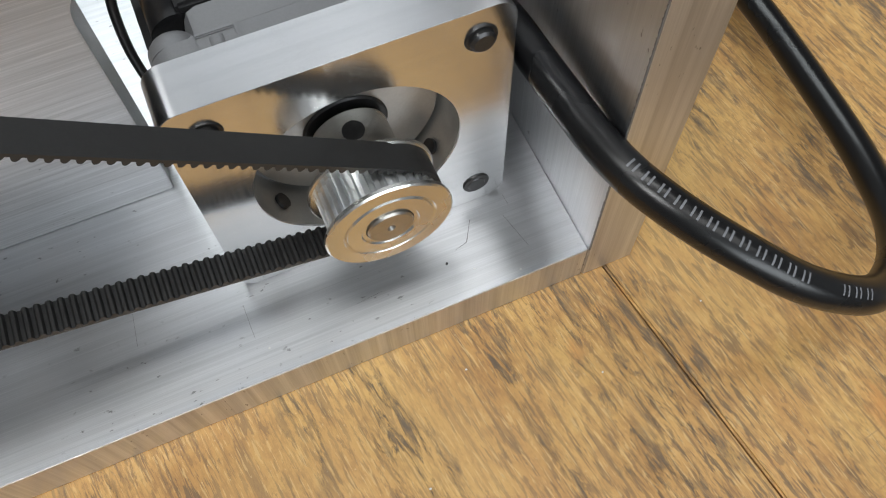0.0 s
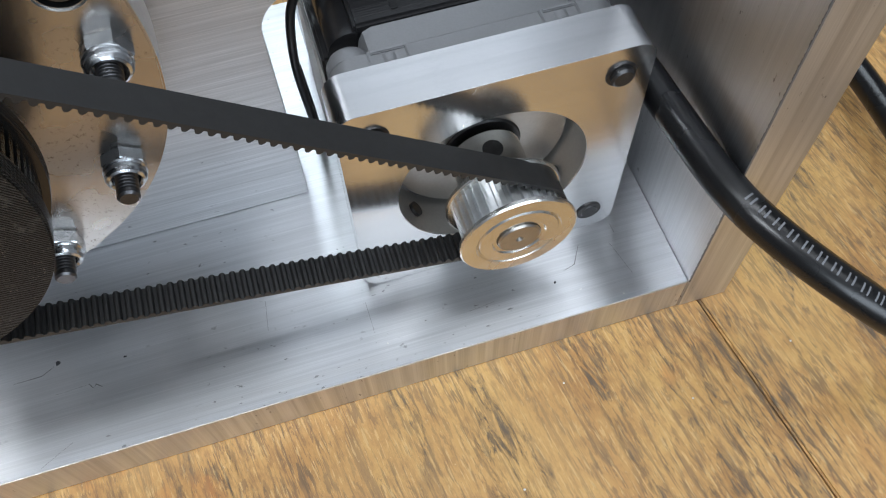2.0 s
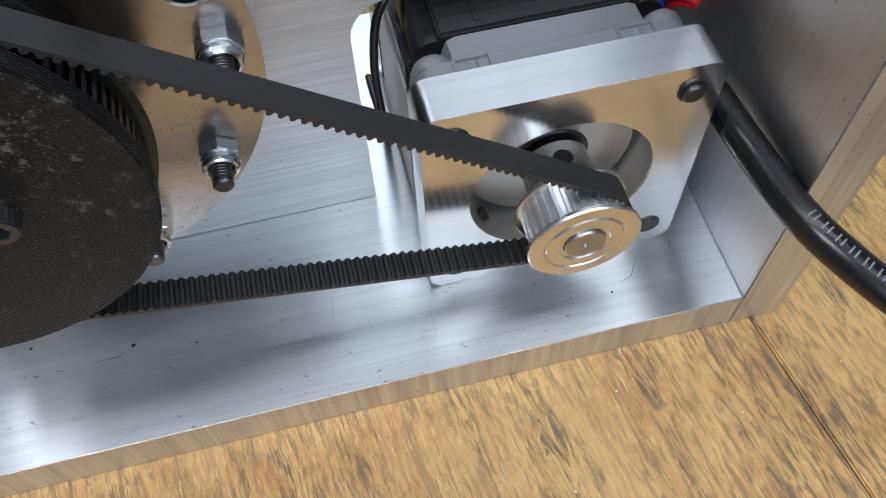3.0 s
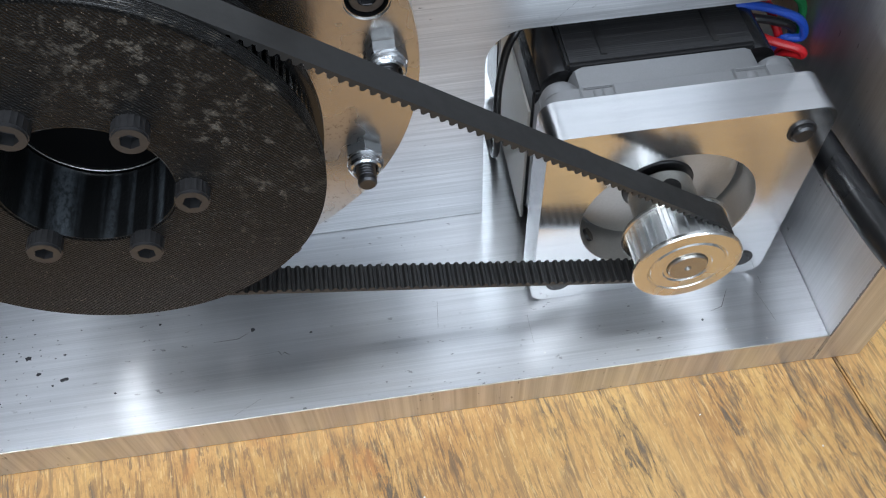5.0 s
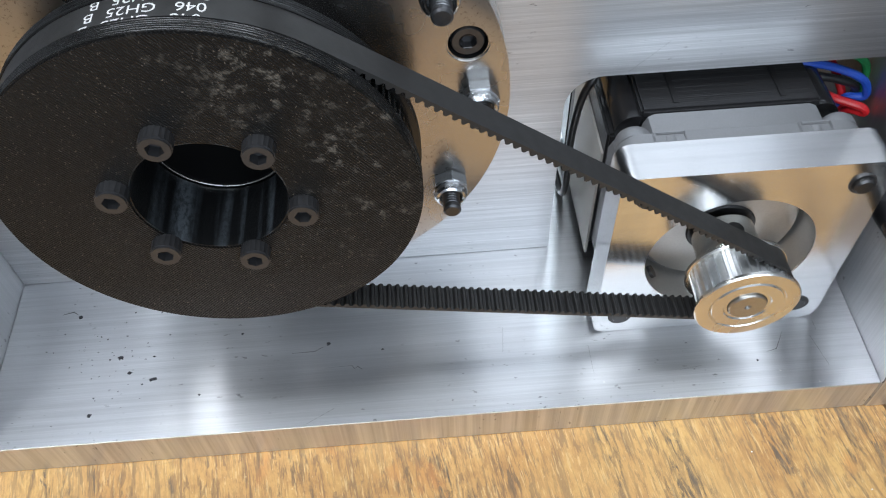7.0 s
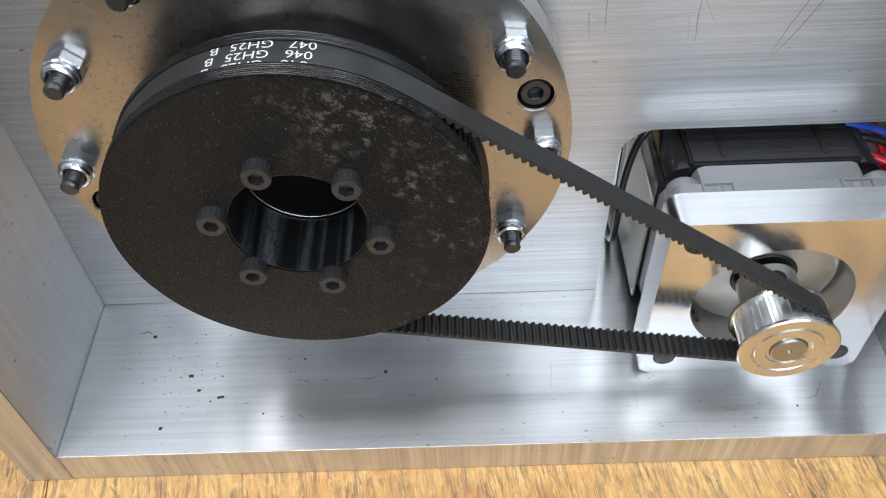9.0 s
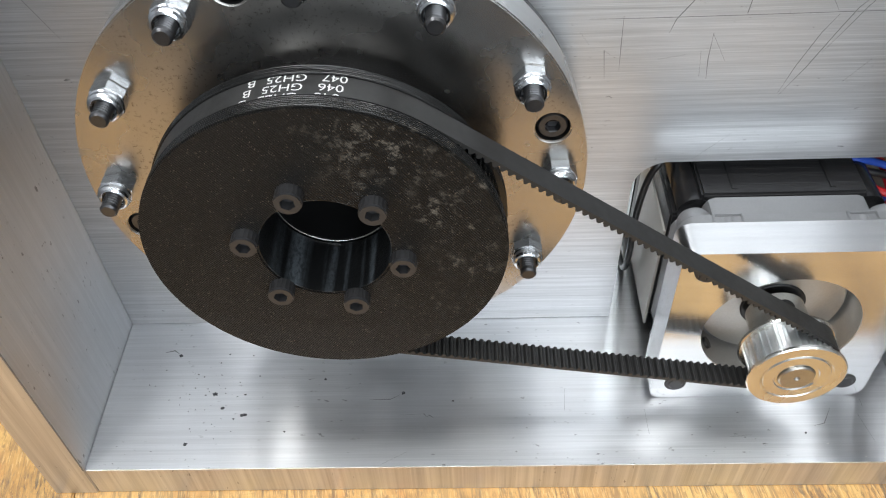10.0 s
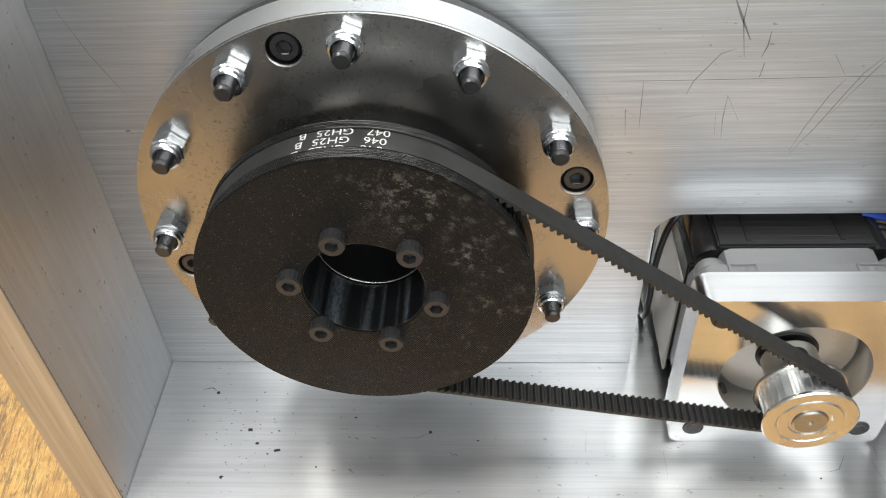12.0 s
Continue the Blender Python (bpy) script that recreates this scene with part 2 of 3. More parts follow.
def bench_wood():
    """Worn oiled boards, grain along y: soft bands, dark pores, grey stains."""
    m, tree, b = material("worn bench wood", (0.5, 0.3, 0.12), 0.5)
    broad = noise_tex(tree, 22, (1.0, 0.22, 1), 5.0, 0.6, (0, 0, 0), 0.5)
    fibre = noise_tex(tree, 1100, (1.0, 0.13, 1), 5.0, 0.75)
    dash = noise_tex(tree, 560, (1.0, 0.20, 1), 4.0, 0.7, (0, 0, 0.03), 0.5)
    pores = noise_tex(tree, 300, (1.0, 0.20, 1), 6.0, 0.75, (0, 0, -0.03), 0.6)
    stain = noise_tex(tree, 48, (1.0, 0.30, 1), 5.0, 0.65, (0, 0, 0), 0.8)
    mottle = noise_tex(tree, 260, (1.0, 0.55, 1), 6.0, 0.75)
    patch = noise_tex(tree, 30, (1.0, 0.7, 1), 4.0, 0.6)
    speck = noise_tex(tree, 1300, (1, 0.6, 1), 3.0, 0.6)
    line = noise_tex(tree, 480, (1.0, 0.05, 1), 4.0, 0.7, (0, 0, -0.02), 0.3)
    c = ramp(tree, broad, [(0.28, (0.389, 0.185, 0.051)), (0.44, (0.529, 0.275, 0.082)), (0.58, (0.616, 0.345, 0.111)), (0.75, (0.475, 0.240, 0.070))])
    c = mix(tree, ramp(tree, patch, [(0.50, 0.0), (0.64, 0.6)]), c, (0.713, 0.440, 0.139))
    c = mix(tree, ramp(tree, mottle, [(0.40, 0.45), (0.50, 0.0)]), c, (0.346, 0.165, 0.053))
    c = mix(tree, ramp(tree, mottle, [(0.55, 0.0), (0.66, 0.5)]), c, (0.713, 0.460, 0.180))
    c = mix(tree, ramp(tree, fibre, [(0.40, 0.5), (0.50, 0.0)]), c, (0.313, 0.155, 0.053))
    c = mix(tree, ramp(tree, dash, [(0.57, 0.0), (0.605, 0.7)]), c, (0.238, 0.130, 0.056))
    c = mix(tree, ramp(tree, line, [(0.57, 0.0), (0.61, 0.7)]), c, (0.238, 0.130, 0.056))
    c = mix(tree, ramp(tree, speck, [(0.65, 0.0), (0.72, 0.45)]), c, (0.842, 0.640, 0.344))
    fine = noise_tex(tree, 850, (1.0, 0.11, 1), 3.0, 0.65, (0, 0, 0.02), 0.3)
    cluster = noise_tex(tree, 65, (1.0, 0.35, 1), 4.0, 0.6, (0.3, 0, 0), 0.5)
    f = mix(tree, 1.0, ramp(tree, fine, [(0.545, 0.0), (0.58, 0.72)]), ramp(tree, cluster, [(0.40, 0.25), (0.58, 1.0)]), "MULTIPLY")
    c = mix(tree, f, c, (0.115, 0.072, 0.042))
    gleam = noise_tex(tree, 1500, (1.0, 0.10, 1), 3.0, 0.6, (0, 0, -0.02), 0.2)
    c = mix(tree, ramp(tree, gleam, [(0.58, 0.0), (0.64, 0.55)]), c, (0.78, 0.52, 0.22))
    rust = noise_tex(tree, 75, (1.0, 0.6, 1), 4.0, 0.6, (0.4, 0.2, 0))
    c = mix(tree, ramp(tree, rust, [(0.62, 0.0), (0.74, 0.7)]), c, (0.62, 0.24, 0.055))
    scuff = noise_tex(tree, 900, (0.05, 1.0, 1), 3.0, 0.6, (0, 0, 0.5))
    c = mix(tree, ramp(tree, scuff, [(0.68, 0.0), (0.73, 0.35)]), c, (0.24, 0.14, 0.07))
    pale = noise_tex(tree, 16, (1.0, 0.5, 1), 4.0, 0.6, (0.2, 0, 0), 0.4)
    c = mix(tree, ramp(tree, pale, [(0.48, 0.0), (0.66, 0.4)]), c, (0.70, 0.44, 0.155))
    dark = mix(tree, 1.0, ramp(tree, pores, [(0.515, 0.0), (0.565, 0.9)]), ramp(tree, stain, [(0.49, 0.0), (0.59, 1.0)]), "MULTIPLY")
    dark = mix(tree, 1.0, dark, ramp(tree, fibre, [(0.42, 1.0), (0.60, 0.45)]), "MULTIPLY")
    c = mix(tree, dark, c, (0.115, 0.088, 0.066))
    c = mix(tree, 0.06, c, (0.40, 0.32, 0.25))
    tree.links.new(c, b.inputs["Base Color"])
    tree.links.new(ramp(tree, stain, [(0.3, 0.40), (0.7, 0.62)]), b.inputs["Roughness"])
    h = mix(tree, 0.5, mix(tree, 0.5, fibre, mottle), ramp(tree, dark, [(0.0, 1.0), (1.0, 0.0)]))
    bump(tree, h, b, 0.6, 0.0005)
    return m


WOOD = bench_wood()

# ---- mesh helpers: plans in millimetres ----
MM = 0.001


def thing(name, x, y, z, label, category, group="", kind=""):
    ob = new(name)
    ob.empty_display_size = 0.01
    ob.location = (x * MM, y * MM, z * MM)
    return tagged(ob, label, category, group, kind)


def part(name, bm, mat, parent, label="", smooth=35):
    """Links a bmesh, drawn in world millimetres, as one mesh under a thing or a part."""
    bpy.context.view_layer.update()
    bmesh.ops.recalc_face_normals(bm, faces=bm.faces)
    me = bpy.data.meshes.new(name)
    bm.to_mesh(me)
    bm.free()
    me.materials.append(mat)
    me.transform(Matrix.Scale(MM, 4))
    ob = new(name, me)
    if parent is not None:
        at = parent.matrix_world.translation if parent.parent is None else parent.parent.location
        me.transform(Matrix.Translation(-at))
        ob.parent = parent
        if parent.parent is not None:
            ob.matrix_parent_inverse = Matrix.Identity(4)
    if smooth:
        for f in me.polygons:
            f.use_smooth = True
        me.set_sharp_from_angle(angle=radians(smooth))
    if label:
        ob["label"] = label
    return ob


def bevelled(bm, width, segments=2, least=0.6):
    edges = [e for e in bm.edges if len(e.link_faces) == 2 and e.calc_face_angle(0) > least]
    if width:
        bmesh.ops.bevel(bm, geom=edges, offset=width, segments=segments, affect="EDGES", clamp_overlap=True)
    return bm


def box(x0, x1, y0, y1, z0, z1, bevel=0.3, bm=None):
    own = bmesh.new()
    bmesh.ops.create_cube(own, size=1)
    for v in own.verts:
        v.co = Vector((x0 + (v.co.x + 0.5) * (x1 - x0), y0 + (v.co.y + 0.5) * (y1 - y0), z0 + (v.co.z + 0.5) * (z1 - z0)))
    bevelled(own, bevel)
    return join(bm, own)


def join(bm, own):
    if bm is None:
        return own
    me = bpy.data.meshes.new("join")
    own.to_mesh(me)
    own.free()
    bm.from_mesh(me)
    bpy.data.meshes.remove(me)
    return bm


def lathe(profile, cx, cz, n=96, bm=None, closed=False, angle=0.0):
    """Turns rows of (y, r) round the axis along y through (cx, cz)."""
    own = bmesh.new()
    rings = []
    for y, r in profile:
        if r < 1e-4:
            rings.append([own.verts.new((cx, y, cz))])
        else:
            rings.append([own.verts.new((cx + r * math.cos(a), y, cz + r * math.sin(a))) for a in (angle + 2 * math.pi * i / n for i in range(n))])
    pairs = list(zip(rings, rings[1:])) + ([(rings[-1], rings[0])] if closed else [])
    for a, b in pairs:
        for i in range(n):
            j = (i + 1) % n
            quad = [a[i % len(a)], a[j % len(a)], b[j % len(b)], b[i % len(b)]]
            quad = list(dict.fromkeys(quad))
            if len(quad) > 2:
                own.faces.new(quad)
    return join(bm, own)


def slab(outer, holes, y0, y1, bevel=0.0, bm=None):
    """A plate in the xz plane with holes, from y0 to y1."""
    own = bmesh.new()
    loops = []
    for pts in (outer, *holes):
        front = [own.verts.new((x, y0, z)) for x, z in pts]
        back = [own.verts.new((x, y1, z)) for x, z in pts]
        k = len(pts)
        for i in range(k):
            own.faces.new((front[i], front[(i + 1) % k], back[(i + 1) % k], back[i]))
        loops.append((front, back))
    for side in (0, 1):
        edges = []
        for lp in loops:
            vs = lp[side]
            edges += [own.edges.get((vs[i], vs[(i + 1) % len(vs)])) for i in range(len(vs))]
        bmesh.ops.triangle_fill(own, use_beauty=True, use_dissolve=False, edges=edges)
    bmesh.ops.recalc_face_normals(own, faces=own.faces)
    if bevel:
        bevelled(own, bevel, 2, 1.0)
    return join(bm, own)


def round_rect(x0, x1, z0, z1, r, n=8, corners=(1, 1, 1, 1)):
    """Corner order: bottom left, bottom right, top right, top left."""
    out = []
    spots = ((x0, z0, 180), (x1, z0, 270), (x1, z1, 0), (x0, z1, 90))
    for on, (x, z, a0) in zip(corners, spots):
        if not on:
            out.append((x, z))
            continue
        cx, cz = x + (r if x == x0 else -r), z + (r if z == z0 else -r)
        out += [(cx + r * math.cos(radians(a0 + 90 * i / n)), cz + r * math.sin(radians(a0 + 90 * i / n))) for i in range(n + 1)]
    return out


def circle(cx, cz, r, n=96, a0=0.0):
    return [(cx + r * math.cos(a0 + 2 * math.pi * i / n), cz + r * math.sin(a0 + 2 * math.pi * i / n)) for i in range(n)]


def smooth_path(pts, steps=14):
    """Catmull-Rom through the points."""
    p = [Vector(q) for q in pts]
    p = [2 * p[0] - p[1]] + p + [2 * p[-1] - p[-2]]
    out = []
    for i in range(1, len(p) - 2):
        a, b, c, d = p[i - 1 : i + 3]
        for s in range(steps):
            t = s / steps
            out.append(0.5 * (2 * b + (c - a) * t + (2 * a - 5 * b + 4 * c - d) * t * t + (3 * b - a - 3 * c + d) * t ** 3))
    out.append(p[-2])
    return out


def tube(pts, r, n=16, steps=14, bm=None):
    own = bmesh.new()
    path = smooth_path(pts, steps)
    rings, up = [], Vector((0.1, 0.2, 1)).normalized()
    for i, c in enumerate(path):
        d = (path[min(i + 1, len(path) - 1)] - path[max(i - 1, 0)]).normalized()
        s = d.cross(up).normalized()
        up = s.cross(d).normalized()
        rings.append([own.verts.new(c + r * (math.cos(a) * s + math.sin(a) * up)) for a in (2 * math.pi * k / n for k in range(n))])
    for a, b in zip(rings, rings[1:]):
        for k in range(n):
            own.faces.new((a[k], a[(k + 1) % n], b[(k + 1) % n], b[k]))
    own.faces.new(rings[0])
    own.faces.new(rings[-1])
    return join(bm, own)


# ---- the room and the bench ----
TABLE = -12.7


def room():
    # shell added out of view; its greys shape what the metal reflects
    x0, x1, y0, y1, z0, z1, w = -2600, 2600, -2600, 2600, -900, 1900, 100
    for name, args in (
        ("floor", (x0, x1, y0, y1, z0 - w, z0)),
        ("ceiling", (x0, x1, y0, y1, z1, z1 + w)),
        ("wall_north", (x0, x1, y1, y1 + w, z0, z1)),
        # south wall left open where the added fill lamp stands
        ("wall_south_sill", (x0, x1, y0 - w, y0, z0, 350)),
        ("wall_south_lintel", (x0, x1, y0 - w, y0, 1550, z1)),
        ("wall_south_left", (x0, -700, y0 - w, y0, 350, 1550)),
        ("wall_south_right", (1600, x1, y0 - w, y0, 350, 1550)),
        ("wall_east", (x1, x1 + w, y0 - w, y1 + w, z0, z1)),
        ("wall_west", (x0 - w, x0, y0 - w, y1 + w, z0, z1)),
    ):
        tagged(part(name, box(*args, 0), FLOOR_GREY if name == "floor" else PAINT, None), "unseen plain workshop " + name.split("_")[0], name.split("_")[0], "", "structure")


def workbench():
    bench = thing("workbench", 0, 0, TABLE, "worn golden wooden workbench with dark stained grain", "workbench")
    x = -894
    while x < 900:
        w = 240
        bm = box(x + 0.2, x + w - 0.2, -140, 860, TABLE - 38, TABLE, 0.5)
        part("board", bm, WOOD, bench)
        x += w
    for sx in (-860, 860):
        for sy in (-95, 810):
            part("leg", box(sx - 40, sx + 40, sy - 40, sy + 40, -900, TABLE - 38.5, 3), WOOD, bench)
    bench.rotation_euler.z = radians(8.6)
    return bench


def faced(ob, mat, axis, sign):
    """Gives the faces that look along one axis a second finish."""
    ob.data.materials.append(mat)
    for f in ob.data.polygons:
        if f.normal[axis] * sign > 0.9:
            f.material_index = 1
    return ob


# ---- the aluminium housing ----
FRONT, BACK = -21.2, 30.0
LEFT, RIGHT = -165.4, 64.4


def scratch(name, pts, width, parent, mat, plane):
    """A thin worn line laid on a face; plane gives the axis and the level."""
    axis, level = plane
    bm = bmesh.new()
    left, right = [], []
    for i, (u, v) in enumerate(pts):
        a, b = pts[max(i - 1, 0)], pts[min(i + 1, len(pts) - 1)]
        d = Vector((b[0] - a[0], b[1] - a[1])).normalized()
        w = width * (0.38 if 0 < i < len(pts) - 1 else 0.12)
        for side, rows in ((-1, left), (1, right)):
            p = (u - side * d.y * w, v + side * d.x * w)
            rows.append(bm.verts.new((p[0], level, p[1]) if axis == "y" else (p[0], p[1], level)))
    for i in range(len(pts) - 1):
        bm.faces.new((left[i], left[i + 1], right[i + 1], right[i]))
    return part(name, bm, mat, parent, "", 0)


def housing():
    h = thing("drive_housing", -50, 0, TABLE, "open box of thick scratched bare aluminium plates standing on the bench", "housing")
    base = part("base_plate", box(LEFT + 0.05, RIGHT - 0.05, FRONT, 96, TABLE, 0, 0.25), ALU_BASE, h)
    faced(base, ALU_EDGE, 1, -1)
    right = faced(part("side_plate", box(RIGHT, RIGHT + 12.7, FRONT - 0.3, 96, TABLE, 170, 0.3), ALU_SIDE, h), ALU_EDGE, 1, -1)
    left = faced(part("side_plate", box(LEFT - 12.7, LEFT, FRONT - 0.3, 96, TABLE, 170, 0.3), ALU_SIDE, h), ALU_EDGE, 1, -1)
    notch = [(LEFT + 0.05, 0.05), (-14.0, 0.05)]
    r, top = 9.0, 63.6
    notch += [(-14.0 + r + r * math.cos(radians(a)), top - r + r * math.sin(radians(a))) for a in range(180, 89, -9)]
    notch += [(RIGHT - 0.05, top), (RIGHT - 0.05, 170), (LEFT + 0.05, 170)]
    back = part("back_plate", slab(notch, [circle(-87.4, 81.1, 42.0, 96)], BACK, BACK + 12.7, 0.25), ALU_BACK, h)
    return h, back, base, right, left


room()
workbench()
HOUSING, BACK_PLATE, BASE_PLATE, RIGHT_PLATE, LEFT_PLATE = housing()

# ---- stepper motor and its mounting plate ----
MX, MZ = 23.5, 31.0
PT = 10.4


def ring_thread(bm, cx, cz, r, y0, y1, pitch=0.8):
    """A screw end: a stack of small ridges along y."""
    prof, y, k = [(y1, 0), (y1, r)], y1, 0
    while y - pitch > y0 + 0.8:
        prof += [(y - 0.3 * pitch, r), (y - 0.62 * pitch, r * 0.80), (y - pitch, r)]
        y -= pitch
    prof += [(y0 + 0.4, r), (y0, r * 0.78), (y0, 0)]
    return lathe(prof, cx, cz, 24, bm)


def mounting_plate():
    p = thing("motor_mounting_plate", MX, 5, 0, "thick square milled aluminium motor plate with a large round bore", "motor plate")
    outer = round_rect(-6.6, 53.6, 0.05, 61.2, 4.0)
    part("plate", slab(outer, [circle(23.2, 31.2, 20.2, 96)], 0, PT, 0.3), ALU_PLATE, p)
    part("bore_lining", lathe([(0.35, 20.15), (PT - 0.05, 20.15), (PT - 0.05, 20.2), (0.35, 20.2)], 23.2, 31.2, 96, None, True), FACED, p, "bored grey inner wall")
    d = 47.14 / 2
    for sx in (-1, 1):
        for sz in (-1, 1):
            cx, cz = MX + sx * d, MZ + sz * d
            bm = lathe([(0.15, 0), (-0.35, 0), (-0.35, 2.9), (-0.1, 3.05), (0.2, 3.05)], cx, cz, 32)
            tip = -1.5 if sz > 0 else -0.5
            bm = ring_thread(bm, cx, cz, 2.35, tip, 0.0, 0.8)
            part("screw", bm, BLACK_STEEL, p, "black screw end")
    for a in (217, 323):
        c, s = math.cos(radians(a)), math.sin(radians(a))
        bm = bmesh.new()
        bmesh.ops.create_cone(bm, cap_ends=True, segments=20, radius1=1.7, radius2=1.7, depth=1.0)
        bm.transform(Matrix.Translation((23.2 + 19.8 * c, 5.2, 31.2 + 19.8 * s)) @ Vector((c, 0, s)).to_track_quat("Z", "Y").to_matrix().to_4x4())
        part("set_screw", bm, BLACK_STEEL, p, "black grub screw in the bore")
    return p


def stepper_motor():
    m = thing("stepper_motor", MX, 40, 2.8, "black stepper motor with grey cast front cover behind the aluminium plate", "motor")
    h = 28.2
    y0 = PT + 0.05
    zc = MZ
    part("mounting_flange", slab(round_rect(MX - h, MX + h, zc - h, zc + h, 5.5), [], y0, y0 + 4.8, 0.4), CAST, m)
    part("pilot_boss", lathe([(y0 + 1, 0), (y0 - 1.6, 0), (y0 - 1.6, 18.6), (y0 - 1.2, 19.0), (y0 + 1, 19.0)], MX, zc, 64), FACED, m)
    part("bearing_cap", lathe([(y0 - 1, 0), (y0 - 2.2, 0), (y0 - 2.2, 8.2), (y0 - 1.9, 8.5), (y0 - 1, 8.5)], MX, zc, 48), BLACK_STEEL, m)
    # the cover: cut away at the corners so that the screws can be reached
    a, b = h - 0.6, 20.4
    quarter = [(a, b - 2.5), (a - 0.8, b - 0.8), (a - 2.5, b), (b + 2.0, b + 0.6), (b + 0.6, b + 2.0), (b, a - 2.5), (b - 0.8, a - 0.8), (b - 2.5, a)]
    cross = quarter + [(-x, z) for x, z in quarter[::-1]] + [(-x, -z) for x, z in quarter] + [(x, -z) for x, z in quarter[::-1]]
    part("front_cover", slab([(MX + x, zc + z) for x, z in cross], [], y0 + 4.7, y0 + 12.0, 0.9), CAST, m)
    a, b = h - 0.2, 21.0
    cross = [(-b, -a), (b, -a), (b, -b - 1), (b + 1, -b), (a, -b), (a, b), (b + 1, b), (b, b + 1), (b, a), (-b, a), (-b, b + 1), (-b - 1, b), (-a, b), (-a, -b), (-b - 1, -b), (-b, -b - 1)]
    part("motor_body", slab([(MX + x, zc + z) for x, z in cross], [], y0 + 12.1, y0 + 52, 0.6), LAMINA, m)
    for sx in (-1, 1):
        # raised black strip drawn in place of a shaded groove
        part("groove_shade_strip", box(MX + sx * 12.5 - 0.7, MX + sx * 12.5 + 0.7, y0 + 14, y0 + 51, zc + h - 0.3, zc + h + 0.05, 0.1), SHADE_BLACK, m)
        for sz in (-1, 1):
            cx, cz = MX + sx * 23.57, zc + sz * 23.57
            bm = lathe([(y0 + 4.75, 0), (y0 + 4.75, 4.4), (y0 + 7.2, 4.4), (y0 + 8.2, 3.8), (y0 + 8.4, 0)], cx, cz, 28)
            part("corner_screw", bm, CAST, m)
            part("corner_post", lathe([(y0 + 12, 0), (y0 + 12, 4.6), (y0 + 51, 4.6), (y0 + 51, 0)], MX + sx * 22.0, zc + sz * 22.0, 32), MOTOR_BLACK, m)
    part("rear_cover", slab(round_rect(MX - h, MX + h, zc - h, zc + h, 5.5), [], y0 + 52.1, y0 + 66, 0.8), MOTOR_BLACK, m)
    part("label_sticker", box(MX - h - 0.35, MX - h + 0.3, y0 + 13, y0 + 46, zc - 26, zc + 14, 0.1), LABEL, m, "plain silver label sticker")
    for sx in (-1, 1):
        cx = MX + sx * 16.5
        bm = box(cx - 3.9, cx - 3.2, y0 + 0.8, y0 + 4.9, zc + h - 0.2, zc + h + 0.45, 0.2)
        bm = box(cx + 3.2, cx + 3.9, y0 + 0.8, y0 + 4.9, zc + h - 0.2, zc + h + 0.45, 0.2, bm)
        bm = box(cx - 3.3, cx + 3.3, y0 + 4.0, y0 + 4.9, zc + h - 0.2, zc + h + 0.45, 0.2, bm)
        part("rib", bm, CAST, m)
        part("cover_screw", lathe([(y0 + 1.4, 0), (y0 + 1.4, 1.7), (y0 + 3.4, 1.7), (y0 + 3.7, 1.3), (y0 + 3.7, 0)], cx, zc + h - 1.2, 20), CAST, m)
    part("shaft", lathe([(y0 - 3, 0), (y0 - 3, 4.45), (-14.6, 4.45), (-14.95, 4.1), (-14.95, 0.85), (-14.2, 0.25), (-14.2, 0)][::-1], MX, zc, 48), SHAFT_STEEL, m, "ground steel shaft with a centre mark")
    sets = (
        (WIRE_BLUE, "blue lead", [(44, 48, 50), (43.6, 38, 57.5), (53, 36, 56.2), (60.5, 34, 53.4), (62.6, 33.5, 48.5), (59, 35, 47), (57.5, 36.5, 42), (59, 38, 34), (58, 46, 22)]),
        (WIRE_GREEN, "green lead", [(46, 48, 53), (53, 40, 58.5), (59.5, 38, 57.3), (62.6, 37.5, 53.5), (62.4, 36.5, 47), (61.8, 37, 40), (61, 40, 30)]),
        (WIRE_RED, "red lead", [(44, 46, 48), (47.6, 36, 51), (55, 34, 48), (61.5, 31.5, 46.6), (62.9, 31.3, 44.6), (60.5, 34.5, 43), (60, 37, 38), (59, 44, 24)]),
        (WIRE_BLACK, "black lead", [(44, 46, 51), (47.3, 37, 54), (55, 35.5, 52.6), (60.5, 35.5, 49.6), (60.8, 37.5, 42), (58, 44, 30)]),
        (WIRE_RED, "red lead", [(50, 47, 52), (54, 41, 54.5), (57, 38.5, 50), (59.6, 36.6, 44), (60.5, 38, 36), (59, 46, 24)]),
    )
    for mat, label, pts in sets:
        part("lead_wire", tube(pts, 1.05, 10, 8), mat, m, label)
    return m


